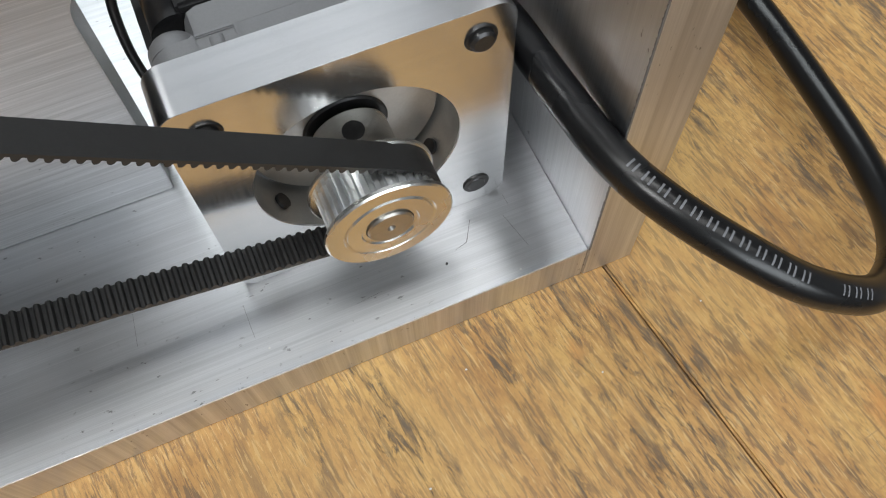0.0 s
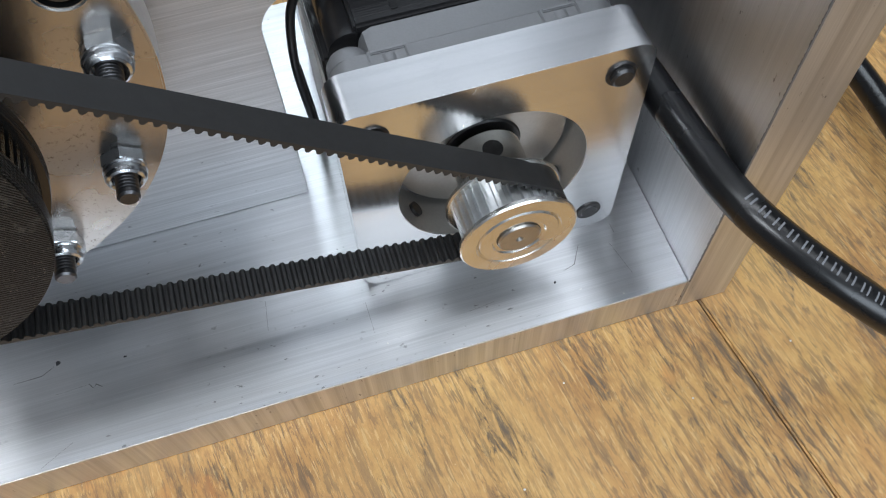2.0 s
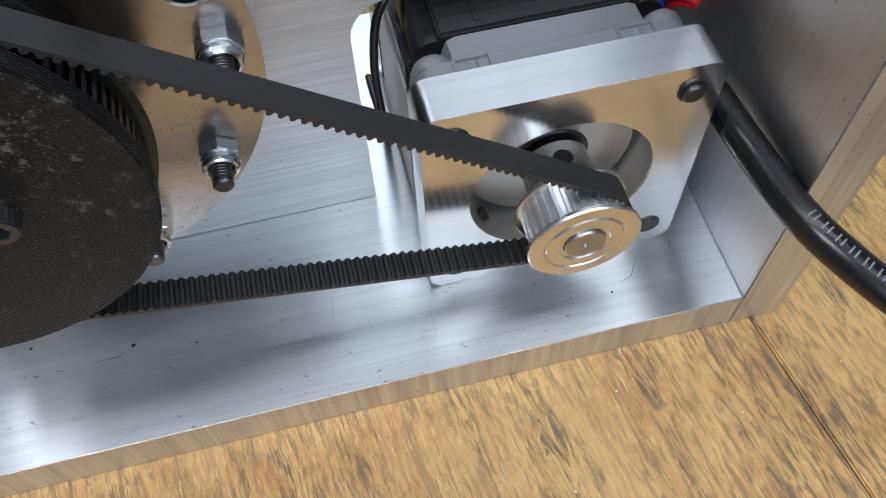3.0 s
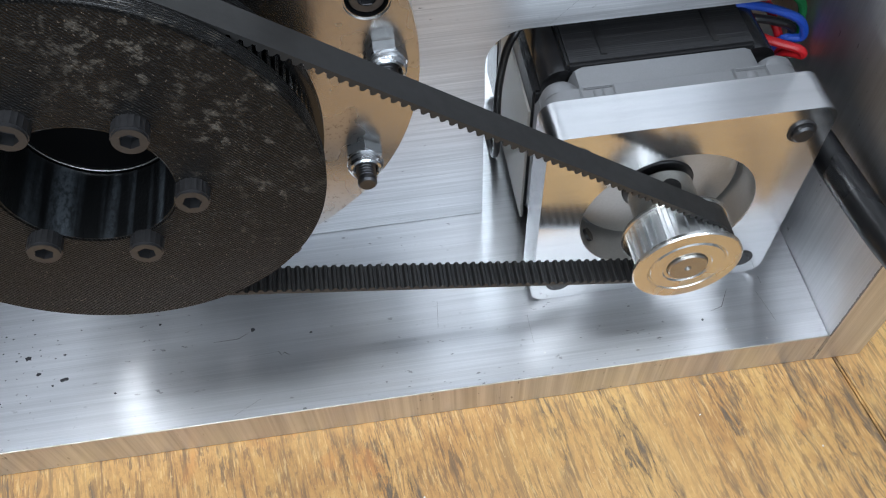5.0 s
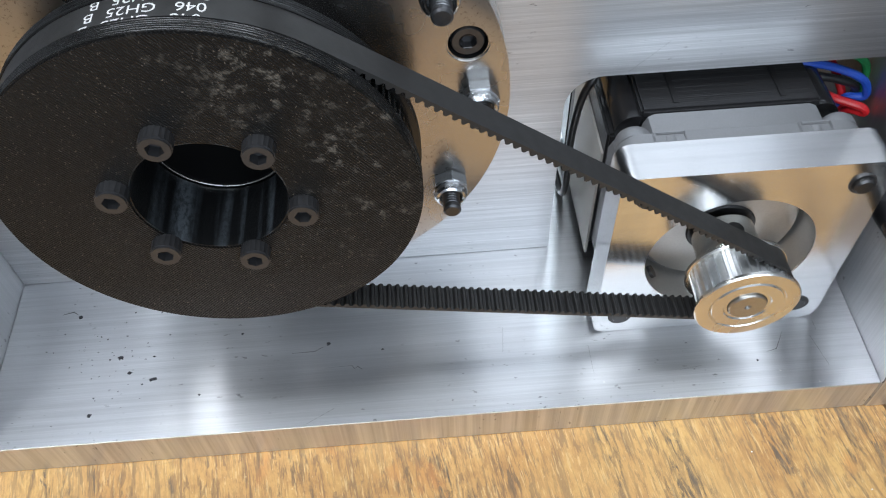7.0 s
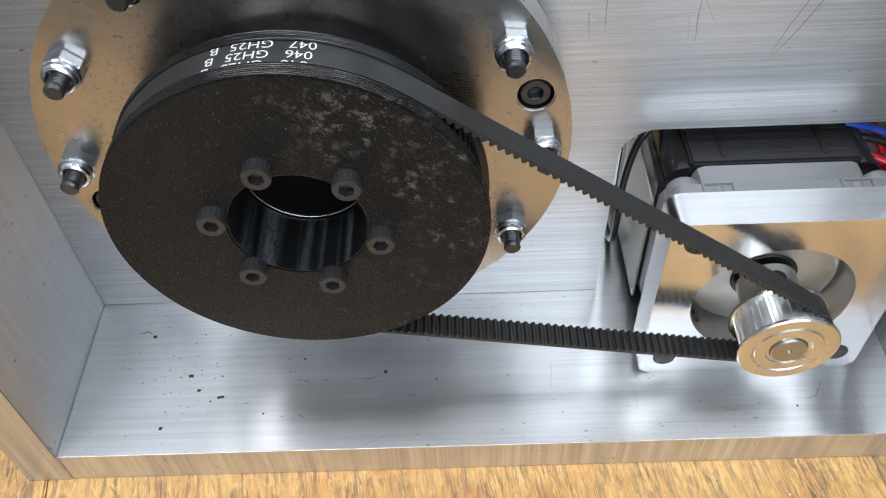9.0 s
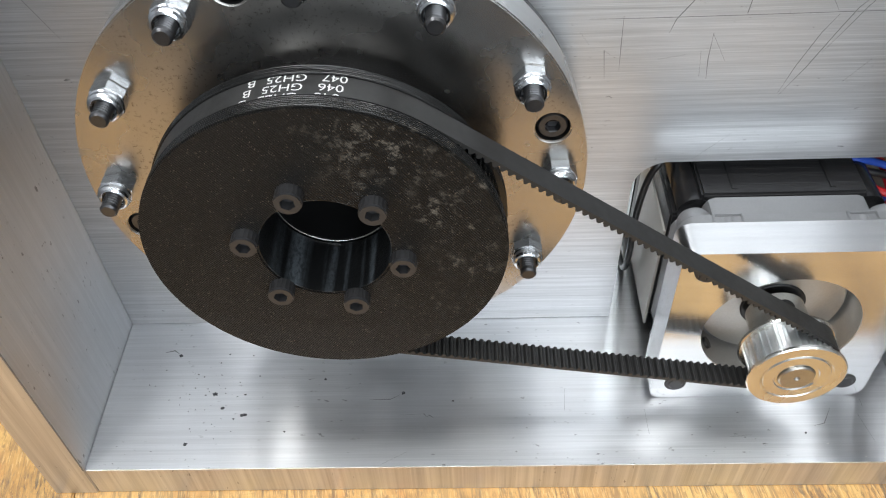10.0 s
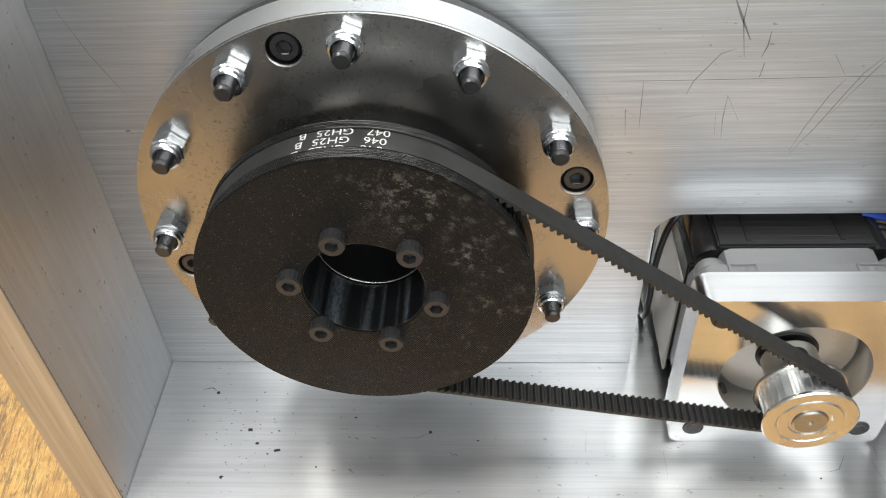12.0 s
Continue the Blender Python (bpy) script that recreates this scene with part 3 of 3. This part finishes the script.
def small_pulley():
    p = thing("small_timing_pulley", MX, -8, 19, "small turned aluminium timing pulley with flanges and fine teeth", "pulley")
    n, pts = 32, []
    for i in range(n):
        for da, r in ((0.0, 10.7), (0.45, 10.7), (0.55, 9.95), (0.92, 9.95)):
            a = 2 * math.pi * (i + da) / n
            pts.append((MX + r * math.cos(a), MZ + r * math.sin(a)))
    part("toothed_drum", slab(pts, [], -13.3, -5.1, 0.0), TOOTH_ALU, p, "", 25)
    front = [(-13.2, 4.5), (-13.2, 11.6), (-13.5, 12.15), (-14.2, 12.15), (-14.5, 11.8), (-14.5, 8.9), (-14.3, 8.7), (-14.2, 8.4), (-14.55, 8.1), (-14.6, 5.6), (-14.25, 5.3), (-14.25, 4.6), (-13.8, 4.5)]
    part("front_flange", lathe(front, MX, MZ, 96, None, True), PULLEY_ALU, p)
    part("rear_flange", lathe([(-5.3, 6), (-5.3, 11.8), (-5.0, 12.15), (-4.3, 12.15), (-4.0, 11.8), (-4.0, 6)], MX, MZ, 96, None, True), PULLEY_ALU, p)
    part("hub", lathe([(-4.0, 4.5), (-4.0, 7.6), (6.6, 7.6), (7.0, 7.2), (7.0, 4.5)], MX, MZ, 64, None, True), PULLEY_ALU, p)
    bm = bmesh.new()
    bmesh.ops.create_cone(bm, cap_ends=True, segments=24, radius1=2.1, radius2=2.1, depth=0.3)
    bm.transform(Matrix.Translation((MX, 2.2, MZ + 7.5)))
    part("set_screw", bm, BLACK_STEEL, p, "black hex grub screw")
    return p


mounting_plate()
stepper_motor()
small_pulley()

# ---- flange, large pulley, belt ----
WX, WZ = -87.4, 80.0
WFACE = -15.0
FFACE = 9.8
FX, FZ, FR = -87.9, 78.6, 57.7
BORE_Z = 81.3


def bearing_flange():
    f = thing("bearing_flange", FX, 20, 24, "polished round steel flange ringed with nuts on the back plate", "flange")
    sunk = [(FX + 51.0 * math.cos(radians(a)), FZ + 0.4 + 51.0 * math.sin(radians(a))) for a in (15, 106, 196, 286)]
    disc = slab(circle(FX, FZ, FR, 180), [circle(FX, FZ, 20.0, 72)] + [circle(x, z, 3.9, 32) for x, z in sunk], FFACE, 20.0, 0.35)
    faced(part("flange_disc", disc, FLANGE_RIM, f), FLANGE, 1, -1)
    part("seal_ring", lathe([(20.05, 41), (20.05, FR - 0.6), (23.6, FR - 0.6), (23.6, 51.5), (BACK, 51.5), (BACK, 41)], FX, FZ, 128, None, True), MOTOR_BLACK, f, "black backing ring")
    part("sleeve", lathe([(FFACE - 0.05, 20.5), (FFACE - 0.05, 30.0), (FFACE - 5.0, 30.0), (FFACE - 5.4, 29.5), (FFACE - 5.4, 20.5)], WX, WZ, 96, None, True), MOTOR_BLACK, f, "black hollow sleeve")
    part("bore_ring", lathe([(0.3 - 0.16 * math.cos(radians(a)), 13.3 - 0.16 * math.sin(radians(a))) for a in range(0, 360, 45)], WX, BORE_Z, 72, None, True), PULLEY_ALU, f, "thin bright ring inside the bore")
    # tube coloured near black and end disc added to darken the bore
    part("bore_tube", lathe([(0.8, 13.2), (0.8, 14.6), (19, 14.6), (19, 13.2)], WX, BORE_Z, 72, None, True), SHADE_BLACK, f)
    part("bore_blackout", lathe([(24, 0), (24, 39.5), (26, 39.5), (26, 0)], WX, WZ, 64), SHADE_BLACK, f, "black disc added to keep the bore dark")
    for i in range(12):
        a = radians(30 * i + 0.83)
        cx, cz = -87.7 + 51.14 * math.cos(a), 79.07 + 51.14 * math.sin(a)
        spin = a + 0.37 * i
        nut = lathe([(FFACE - 0.02, 2.4), (FFACE - 0.02, 3.75), (FFACE - 0.35, 4.04), (FFACE - 2.75, 4.04), (FFACE - 3.05, 3.65), (FFACE - 3.05, 2.4)], cx, cz, 6, None, True, spin)
        nut = lathe([(FFACE - 3.0, 2.4), (FFACE - 3.0, 3.75), (FFACE - 3.35, 3.8), (FFACE - 3.6, 3.55), (FFACE - 4.5, 3.6), (FFACE - 5.1, 3.25), (FFACE - 5.35, 2.8), (FFACE - 5.0, 2.4)], cx, cz, 36, nut, True)
        n = part("lock_nut", nut, ZINC, f, "zinc plated lock nut", 30)
        part("stud_end", ring_thread(None, cx, cz, 1.98, 0.7, FFACE - 3, 0.7), STUD, n, "black threaded stud end", 25)
    for x, z in sunk:
        # black lining gives the sunk hole its shade by colour
        part("counterbore_shade", lathe([(FFACE + 0.4, 3.88), (FFACE + 3.6, 3.88), (FFACE + 3.6, 0), (FFACE + 3.8, 0), (FFACE + 3.8, 3.95), (FFACE + 0.4, 3.95)], x, z, 32), SHADE_BLACK, f)
        bm = lathe([(FFACE + 3.5, 3.3), (FFACE + 1.0, 3.3), (FFACE + 0.6, 3.0), (FFACE + 0.6, 1.75)], x, z, 32)
        bm = lathe([(FFACE + 0.6, 1.75), (FFACE + 0.75, 1.6), (FFACE + 2.4, 1.55), (FFACE + 2.4, 0)], x, z, 6, bm)
        part("cap_screw", bm, STUD, f, "sunk black socket screw")
    return f


def printed_layers(y, count, r, inner, step=0.52):
    """Profile of a rim laid down in rounded layers along y."""
    prof = [(y, inner)]
    for i in range(count):
        a = y + i * step
        prof += [(a + 0.02, r - 0.26), (a + 0.12, r - 0.03), (a + 0.26, r + 0.03), (a + 0.40, r - 0.03), (a + step - 0.02, r - 0.26)]
    return prof + [(y + count * step, inner)]


def large_pulley():
    p = thing("large_timing_pulley", WX, -9, WZ - 38.5, "large black printed plastic timing pulley, scuffed, with six socket screws", "pulley")
    face = slab(circle(WX, WZ, 38.3, 180), [circle(WX, BORE_Z, 14.0, 72)], WFACE, WFACE + 3.8, 0.35)
    part("front_disc", face, PLASTIC, p)
    part("front_rim", lathe(printed_layers(WFACE + 0.5, 6, 38.35, 37.0), WX, WZ, 160, None, True), LAYERED, p, "stacked glossy print layers")
    part("bore_wall", lathe([(WFACE + 0.3, 13.9), (WFACE + 0.3, 14.05), (0.1, 14.05), (0.1, 13.9)], WX, BORE_Z, 96, None, True), STREAKED, p, "black inner wall with reflections painted as pale streaks")
    n, pts = 116, []
    for i in range(n):
        for da, r in ((0.0, 37.3), (0.45, 37.3), (0.55, 36.5), (0.92, 36.5)):
            a = 2 * math.pi * (i + da) / n
            pts.append((WX + r * math.cos(a), WZ + r * math.sin(a)))
    part("toothed_drum", slab(pts, [circle(WX, BORE_Z, 14.1, 72)], WFACE + 3.82, WFACE + 10.2, 0), LAYERED, p, "", 25)
    part("rear_rim", lathe(printed_layers(WFACE + 10.2, 5, 38.5, 36.0), WX, WZ, 160, None, True), LAYERED, p, "stacked glossy print layers")
    prof = [(WFACE + 10.25, 17.0), (WFACE + 10.25, 36.2), (WFACE + 12.9, 36.2), (WFACE + 13.4, 33.0), (FFACE - 5.5, 31.0), (FFACE - 5.5, 17.0)]
    part("rear_disc", lathe(prof, WX, WZ, 160, None, True), LAYERED, p)
    for i in range(6):
        a = radians(60 * i - 12.6)
        cx, cz = WX + 0.1 + 16.5 * math.cos(a), BORE_Z + 0.4 + 16.5 * math.sin(a)
        y0, y1, r = WFACE - 3.0, WFACE + 0.2, 2.9
        pts = []
        for k in range(40):
            rr = r if k % 2 else r * 0.955
            pts.append((cx + rr * math.cos(2 * math.pi * k / 40), cz + rr * math.sin(2 * math.pi * k / 40)))
        bm = slab(pts, [circle(cx, cz, 1.6, 6, 0.3 * i)], y0 + 0.5, y1, 0)
        bm = slab(circle(cx, cz, 2.65, 40), [circle(cx, cz, 1.6, 6, 0.3 * i)], y0, y0 + 0.5, 0.0, bm)
        bm = slab(circle(cx, cz, 1.7, 6, 0.3 * i), [], y0 + 2.2, y0 + 2.4, 0, bm)
        part("socket_screw", bm, SCREW_GREY, p, "dark grey knurled socket head screw", 30)
    return p


def belt_line(r1, r2):
    """Closed line round both pulleys at the radii r1 (large) and r2 (small): points and outward normals."""
    c1, c2 = Vector((WX, WZ)), Vector((MX, MZ))
    d = c2 - c1
    base, open_angle = math.atan2(d.y, d.x), math.acos((r1 - r2) / d.length)
    rows = []
    a0, a1 = base + open_angle, base + 2 * math.pi - open_angle
    k = 90
    for i in range(k + 1):
        a = a0 + (a1 - a0) * i / k
        rows.append((c1 + r1 * Vector((math.cos(a), math.sin(a))), a))
    b0, b1 = base - open_angle, base + open_angle
    for i in range(41):
        a = b0 + (b1 - b0) * i / 40
        rows.append((c2 + r2 * Vector((math.cos(a), math.sin(a))), a))
    return rows


BELT_Y0, BELT_Y1 = -11.0, -5.0


def timing_belt():
    t = thing("timing_belt", -30, -9, 25, "black rubber toothed timing belt stretched between the two pulleys", "belt")
    r1, r2, thick = 37.5, 10.9, 0.65
    rows = belt_line(r1, r2)
    # resample to even steps
    pts = [p for p, _ in rows]
    nor = [Vector((math.cos(a), math.sin(a))) for _, a in rows]
    dist = [0.0]
    for i in range(len(pts)):
        dist.append(dist[-1] + (pts[(i + 1) % len(pts)] - pts[i]).length)
    total = dist[-1]

    def at(s):
        s %= total
        lo, hi = 0, len(pts)
        while hi - lo > 1:
            mid = (lo + hi) // 2
            lo, hi = (mid, hi) if dist[mid] <= s else (lo, mid)
        f = (s - dist[lo]) / max(dist[lo + 1] - dist[lo], 1e-6)
        a, b = lo % len(pts), (lo + 1) % len(pts)
        return pts[a].lerp(pts[b], f), nor[a].lerp(nor[b], f).normalized()

    teeth = round(total / 1.93)
    pitch = total / teeth
    bm = bmesh.new()
    prof = []
    for i in range(teeth):
        for da, depth in ((0.0, 0.0), (0.16, 0.0), (0.24, 0.45), (0.36, 0.78), (0.5, 0.84), (0.64, 0.78), (0.76, 0.45), (0.84, 0.0)):
            prof.append(((i + da) * pitch, depth))
    cols = []
    for s, depth in prof:
        p, nrm = at(s)
        o, q = p + nrm * thick, p - nrm * depth
        cols.append([bm.verts.new((v.x, y, v.y)) for v, y in ((o, BELT_Y0), (o, BELT_Y1), (q, BELT_Y1), (q, BELT_Y0))])
    for a, b in zip(cols, cols[1:] + cols[:1]):
        for k in range(4):
            bm.faces.new((a[k], a[(k + 1) % 4], b[(k + 1) % 4], b[k]))
    body = part("belt_band", bm, RUBBER, t, "", 40)
    # printed marks on the back of the belt, over the top of the large pulley
    ro = r1 + thick + 0.04
    for words, mid in (("B", 105.5), ("GH25", 95.3), ("046", 81.8)):
        for row, y in ((-1, -10.55), (0, -7.75), (1, -4.9)):
            if words == "046" and row == 1:
                words = "047"
            curve = bpy.data.curves.new("letters", "FONT")
            curve.body, curve.size, curve.align_x = words, 3.2, "CENTER"
            tmp = bpy.data.objects.new("letters", curve)
            me = bpy.data.meshes.new_from_object(tmp)
            bpy.data.objects.remove(tmp)
            bm = bmesh.new()
            bm.from_mesh(me)
            bpy.data.meshes.remove(me)
            bpy.data.curves.remove(curve)
            bmesh.ops.triangulate(bm, faces=bm.faces)
            for v in bm.verts:
                a = radians(mid - row * 0.8) + v.co.x * 1.0 / ro
                v.co = Vector((WX + ro * math.cos(a), max(BELT_Y0 + 0.05, min(BELT_Y1 - 0.05, y - v.co.y * 0.95)), WZ + ro * math.sin(a)))
            part("print_mark", bm, PRINT_WHITE, body, "white printed letters", 0)
    return t


bearing_flange()
large_pulley()
timing_belt()

# ---- power cable ----
CABLE = [(57, 62, 24), (58, 36, 33), (58.9, 14, 39.3), (59.3, 1.8, 40.8), (59.9, -8.5, 41.5), (60.7, -18.1, 41.9), (62.6, -26.5, 41.6), (65.8, -33.2, 40.5), (70.4, -39.9, 38.5), (76.2, -46.4, 35.6), (83.4, -52.4, 31.2), (91.6, -56.2, 26.2), (100, -57.7, 21.1), (107.8, -55.8, 16.5), (115.8, -50.7, 12), (122.2, -43, 8.3), (126.8, -33, 5), (130.9, -18.2, 2), (134.5, 5.6, -1), (136.4, 23.5, -3), (138, 60, -6), (138, 120, -8.6), (120, 260, -8.6)]
CR = 3.65


def power_cable():
    c = thing("power_cable", 100, 0, TABLE, "thick black round cable looping over the bench, grey print", "cable")
    jacket = part("jacket", tube(CABLE, CR, 32, 16), CABLE_PVC, c)
    path = smooth_path(CABLE, 40)
    # grey print marks, one short bar each
    dist = [0.0]
    for a, b in zip(path, path[1:]):
        dist.append(dist[-1] + (b - a).length)

    def at(s):
        i = max(k for k in range(len(dist) - 1) if dist[k] <= s)
        f = (s - dist[i]) / (dist[i + 1] - dist[i])
        return path[i].lerp(path[i + 1], f), (path[i + 1] - path[i]).normalized()

    eye = Vector((0.36, -0.05, 0.93)).normalized()
    begin = dist[5 * 40 + 30]
    for k in range(17):
        if k in (12, 13):
            continue
        s = begin + 1.6 + k * 3.05
        strokes = [(0.0, -1.0, 1.0, 0.24), (0.62, -1.0, 1.0, 0.24)]
        bm = bmesh.new()
        for off, lo, hi, w in strokes:
            grid = []
            for u in (0, 1):
                p, d = at(s + off * 1.9 + u * w * 1.6)
                side = d.cross(eye).normalized()
                up = side.cross(d).normalized()
                grid.append([bm.verts.new(p + (CR + 0.03) * (math.cos(t) * up + math.sin(t) * side)) for t in (0.42 + 0.27 * (lo + (hi - lo) * q / 6) for q in range(7))])
            for q in range(6):
                bm.faces.new((grid[0][q], grid[0][q + 1], grid[1][q + 1], grid[1][q]))
        part("print_bar", bm, PRINT_GREY, jacket, "grey printed bar", 0)
    return c


power_cable()

# ---- scratches and dirt ----


def marks():
    y = BACK - 0.02
    for w, pts in (
        (0.9, [(-4.4, 126.6), (-2.5, 122.8), (0.7, 116.6)]),
        (0.4, [(-1.7, 126.6), (-1.8, 121.5), (0.2, 112.1)]),
        (0.5, [(5.0, 118.8), (5.0, 115.2), (4.1, 112.1)]),
        (0.9, [(5.2, 110.6), (4.8, 106.7)]),
        (0.3, [(-2.0, 114.5), (-5.3, 113.2), (-7.9, 109.5), (-10.5, 105.8), (-11.6, 102.2)]),
        (0.25, [(-22.2, 106.9), (-22.0, 99.6), (-21.7, 92.3)]),
        (0.28, [(-24.9, 90.2), (-25.7, 98.1), (-23.0, 96.0)]),
        (0.28, [(-1.6, 102.0), (-1.6, 95.1), (-1.0, 89.3)]),
        (0.28, [(-1.6, 101.7), (2.3, 94.5)]),
        (0.25, [(-3.6, 97.4), (-2.8, 90.1)]),
        (0.28, [(32.5, 111.9), (28.8, 107.4), (26.2, 102.2), (21.5, 92.1), (17.0, 84.1)]),
        (0.25, [(25.1, 106.0), (22.4, 101.2), (18.9, 92.2), (16.8, 85.0)]),
        (0.4, [(20.8, 112.6), (24.5, 107.0)]),
        (0.25, [(31.1, 87.8), (36.0, 94.0)]),
        (0.22, [(-30.0, 106.3), (-16.3, 106.2), (34.1, 106.5), (64, 106.6)]),
        (0.25, [(-13.1, 95.3), (-6.9, 96.4)]),
        (0.22, [(-31.7, 103.2), (-29.3, 99.7)]),
        (0.22, [(-0.1, 64.4), (8.4, 72.8)]),
        (0.25, [(-165.0, 104.3), (-142.6, 103.9)]),
        (0.22, [(-158.9, 128.2), (-154.5, 115.6), (-149.0, 104.3)]),
        (0.25, [(38, 118), (31, 108), (24, 96)]),
        (0.2, [(44, 100), (41, 92)]),
    ):
        scratch("scratch", pts, w, BACK_PLATE, SCRATCH, ("y", y))
    for w, pts in (
        (0.22, [(-78.6, -4.7), (-71.1, -4.4)]),
        (0.7, [(-71.3, -4.3), (-70.5, -5.5)]),
        (0.4, [(-70.3, -5.4), (-69.8, -4.8), (-68.5, -5.8)]),
        (0.3, [(-87.4, 0.6), (-81.2, 0.7), (-78.4, 2.2)]),
        (0.25, [(-82.8, -20.3), (-75.9, -16.6)]),
        (0.3, [(-30.2, 3.8), (-31.0, -3.8)]),
        (0.25, [(-8.2, -3.6), (-8.1, -11.9)]),
        (0.3, [(53.1, -1.2), (53.2, -4.0)]),
        (0.3, [(51.0, -6.0), (53.0, -15.0)]),
        (0.3, [(44.0, -4.0), (41.0, -9.0), (38.0, -9.8)]),
        (0.2, [(14.0, -13.0), (20.0, -12.4)]),
        (0.6, [(-147.5, 18.2), (-149.1, 19.3), (-152, 18.6)]),
    ):
        scratch("scratch", pts, w, BASE_PLATE, SCRATCH, ("z", 0.02))
    rnd = random.Random(11)

    def blot(x, y, r, parent, level):
        bm = bmesh.new()
        ring = [bm.verts.new((x + r * rnd.uniform(0.5, 1.3) * math.cos(a), y + r * rnd.uniform(0.4, 1.0) * math.sin(a), level)) for a in (2 * math.pi * k / 9 for k in range(9))]
        top = bm.verts.new((x, y, level + 0.12 * r))
        for k in range(9):
            bm.faces.new((ring[k], ring[(k + 1) % 9], top))
        part("dirt_speck", bm, DIRT, parent)

    for x, y, r in ((-133.5, 3.2, 0.9), (-130.3, -1.5, 0.8), (-123.8, -4.0, 0.9), (-124.4, 2.9, 0.45), (-126.4, -5.3, 0.4), (-138.8, -13.3, 0.8), (-111, -9.7, 0.35), (-62.9, -0.2, 0.4), (-77.6, 2.8, 0.7), (-146.7, 17.4, 0.7), (-101, 8, 0.4), (35, -12, 0.4)):
        blot(x, y, r, BASE_PLATE, 0.01)
    for k in range(40):
        blot(rnd.gauss(-135, 7), min(25, max(-18, rnd.gauss(3, 7))), rnd.uniform(0.12, 0.3), BASE_PLATE, 0.01)


def shavings():
    """Small bright chips that lie on the bench and the base."""
    rnd = random.Random(3)
    for x, y, z in ((31.0, -31.7, TABLE), (14, -52, TABLE), (22, -60, TABLE), (-10, -55, TABLE), (58, -44, TABLE), (86, -38, TABLE), (40.0, -15.5, 0), (-6, -15, 0), (49, -19.5, 0), (-40, -42, TABLE)):
        bm = bmesh.new()
        bmesh.ops.create_icosphere(bm, subdivisions=1, radius=1)
        for v in bm.verts:
            v.co = Vector((x + v.co.x * rnd.uniform(0.15, 0.42), y + v.co.y * rnd.uniform(0.1, 0.35), z + 0.11 + v.co.z * 0.11))
        c = part("metal_chip", bm, WHITE_PLASTIC, None)
        tagged(c, "tiny bright aluminium chip lying loose", "chip", "loose chips")


def loose_wire():
    w = thing("thin_wire", -8, 40, 30, "thin black wire hanging beside the motor behind the plate", "wire")
    part("wire_jacket", tube([(2, 52, 60), (-4.2, 40, 57), (-7.4, 38, 51.6), (-8.8, 38, 42.8), (-9.2, 38.5, 33), (-8.6, 40, 20), (-8, 44, 8), (-7.5, 52, 1.1), (-8, 70, 1.1)], 1.0, 12, 10), WIRE_BLACK, w)


def burr(name, spot, length, parent, mat, seed, size=1.0):
    """The ragged lip left by the saw along an edge; spot turns a step along the edge, out and up into a place."""
    rnd = random.Random(seed)
    bm = bmesh.new()
    last, s = None, 0.3
    while s < length:
        h = rnd.uniform(0.0, 0.10) * rnd.random() * size
        d = rnd.uniform(0.04, 0.16) * size
        row = [bm.verts.new(spot(s, *v)) for v in ((-0.02, -0.3), (-0.04, -0.05 + h), (d, 0.03 + h * 0.5), (d + 0.06, 0.01))]
        if last:
            for k in range(3):
                bm.faces.new((last[k], row[k], row[k + 1], last[k + 1]))
        last, s = row, s + rnd.uniform(0.25, 0.6)
    part(name, bm, mat, parent, "ragged saw lip", 0)


burr("edge_burr", lambda s, out, up: (LEFT + s, FRONT + out, up), RIGHT - LEFT - 0.3, BASE_PLATE, FACED, 5)
burr("edge_burr", lambda s, out, up: (RIGHT - up, FRONT - 0.3 + out, s), 165, RIGHT_PLATE, SCRATCH, 6, 2.2)
burr("edge_burr", lambda s, out, up: (LEFT + up, FRONT - 0.3 + out, s), 165, LEFT_PLATE, SCRATCH, 7, 1.6)
marks()
shavings()
loose_wire()
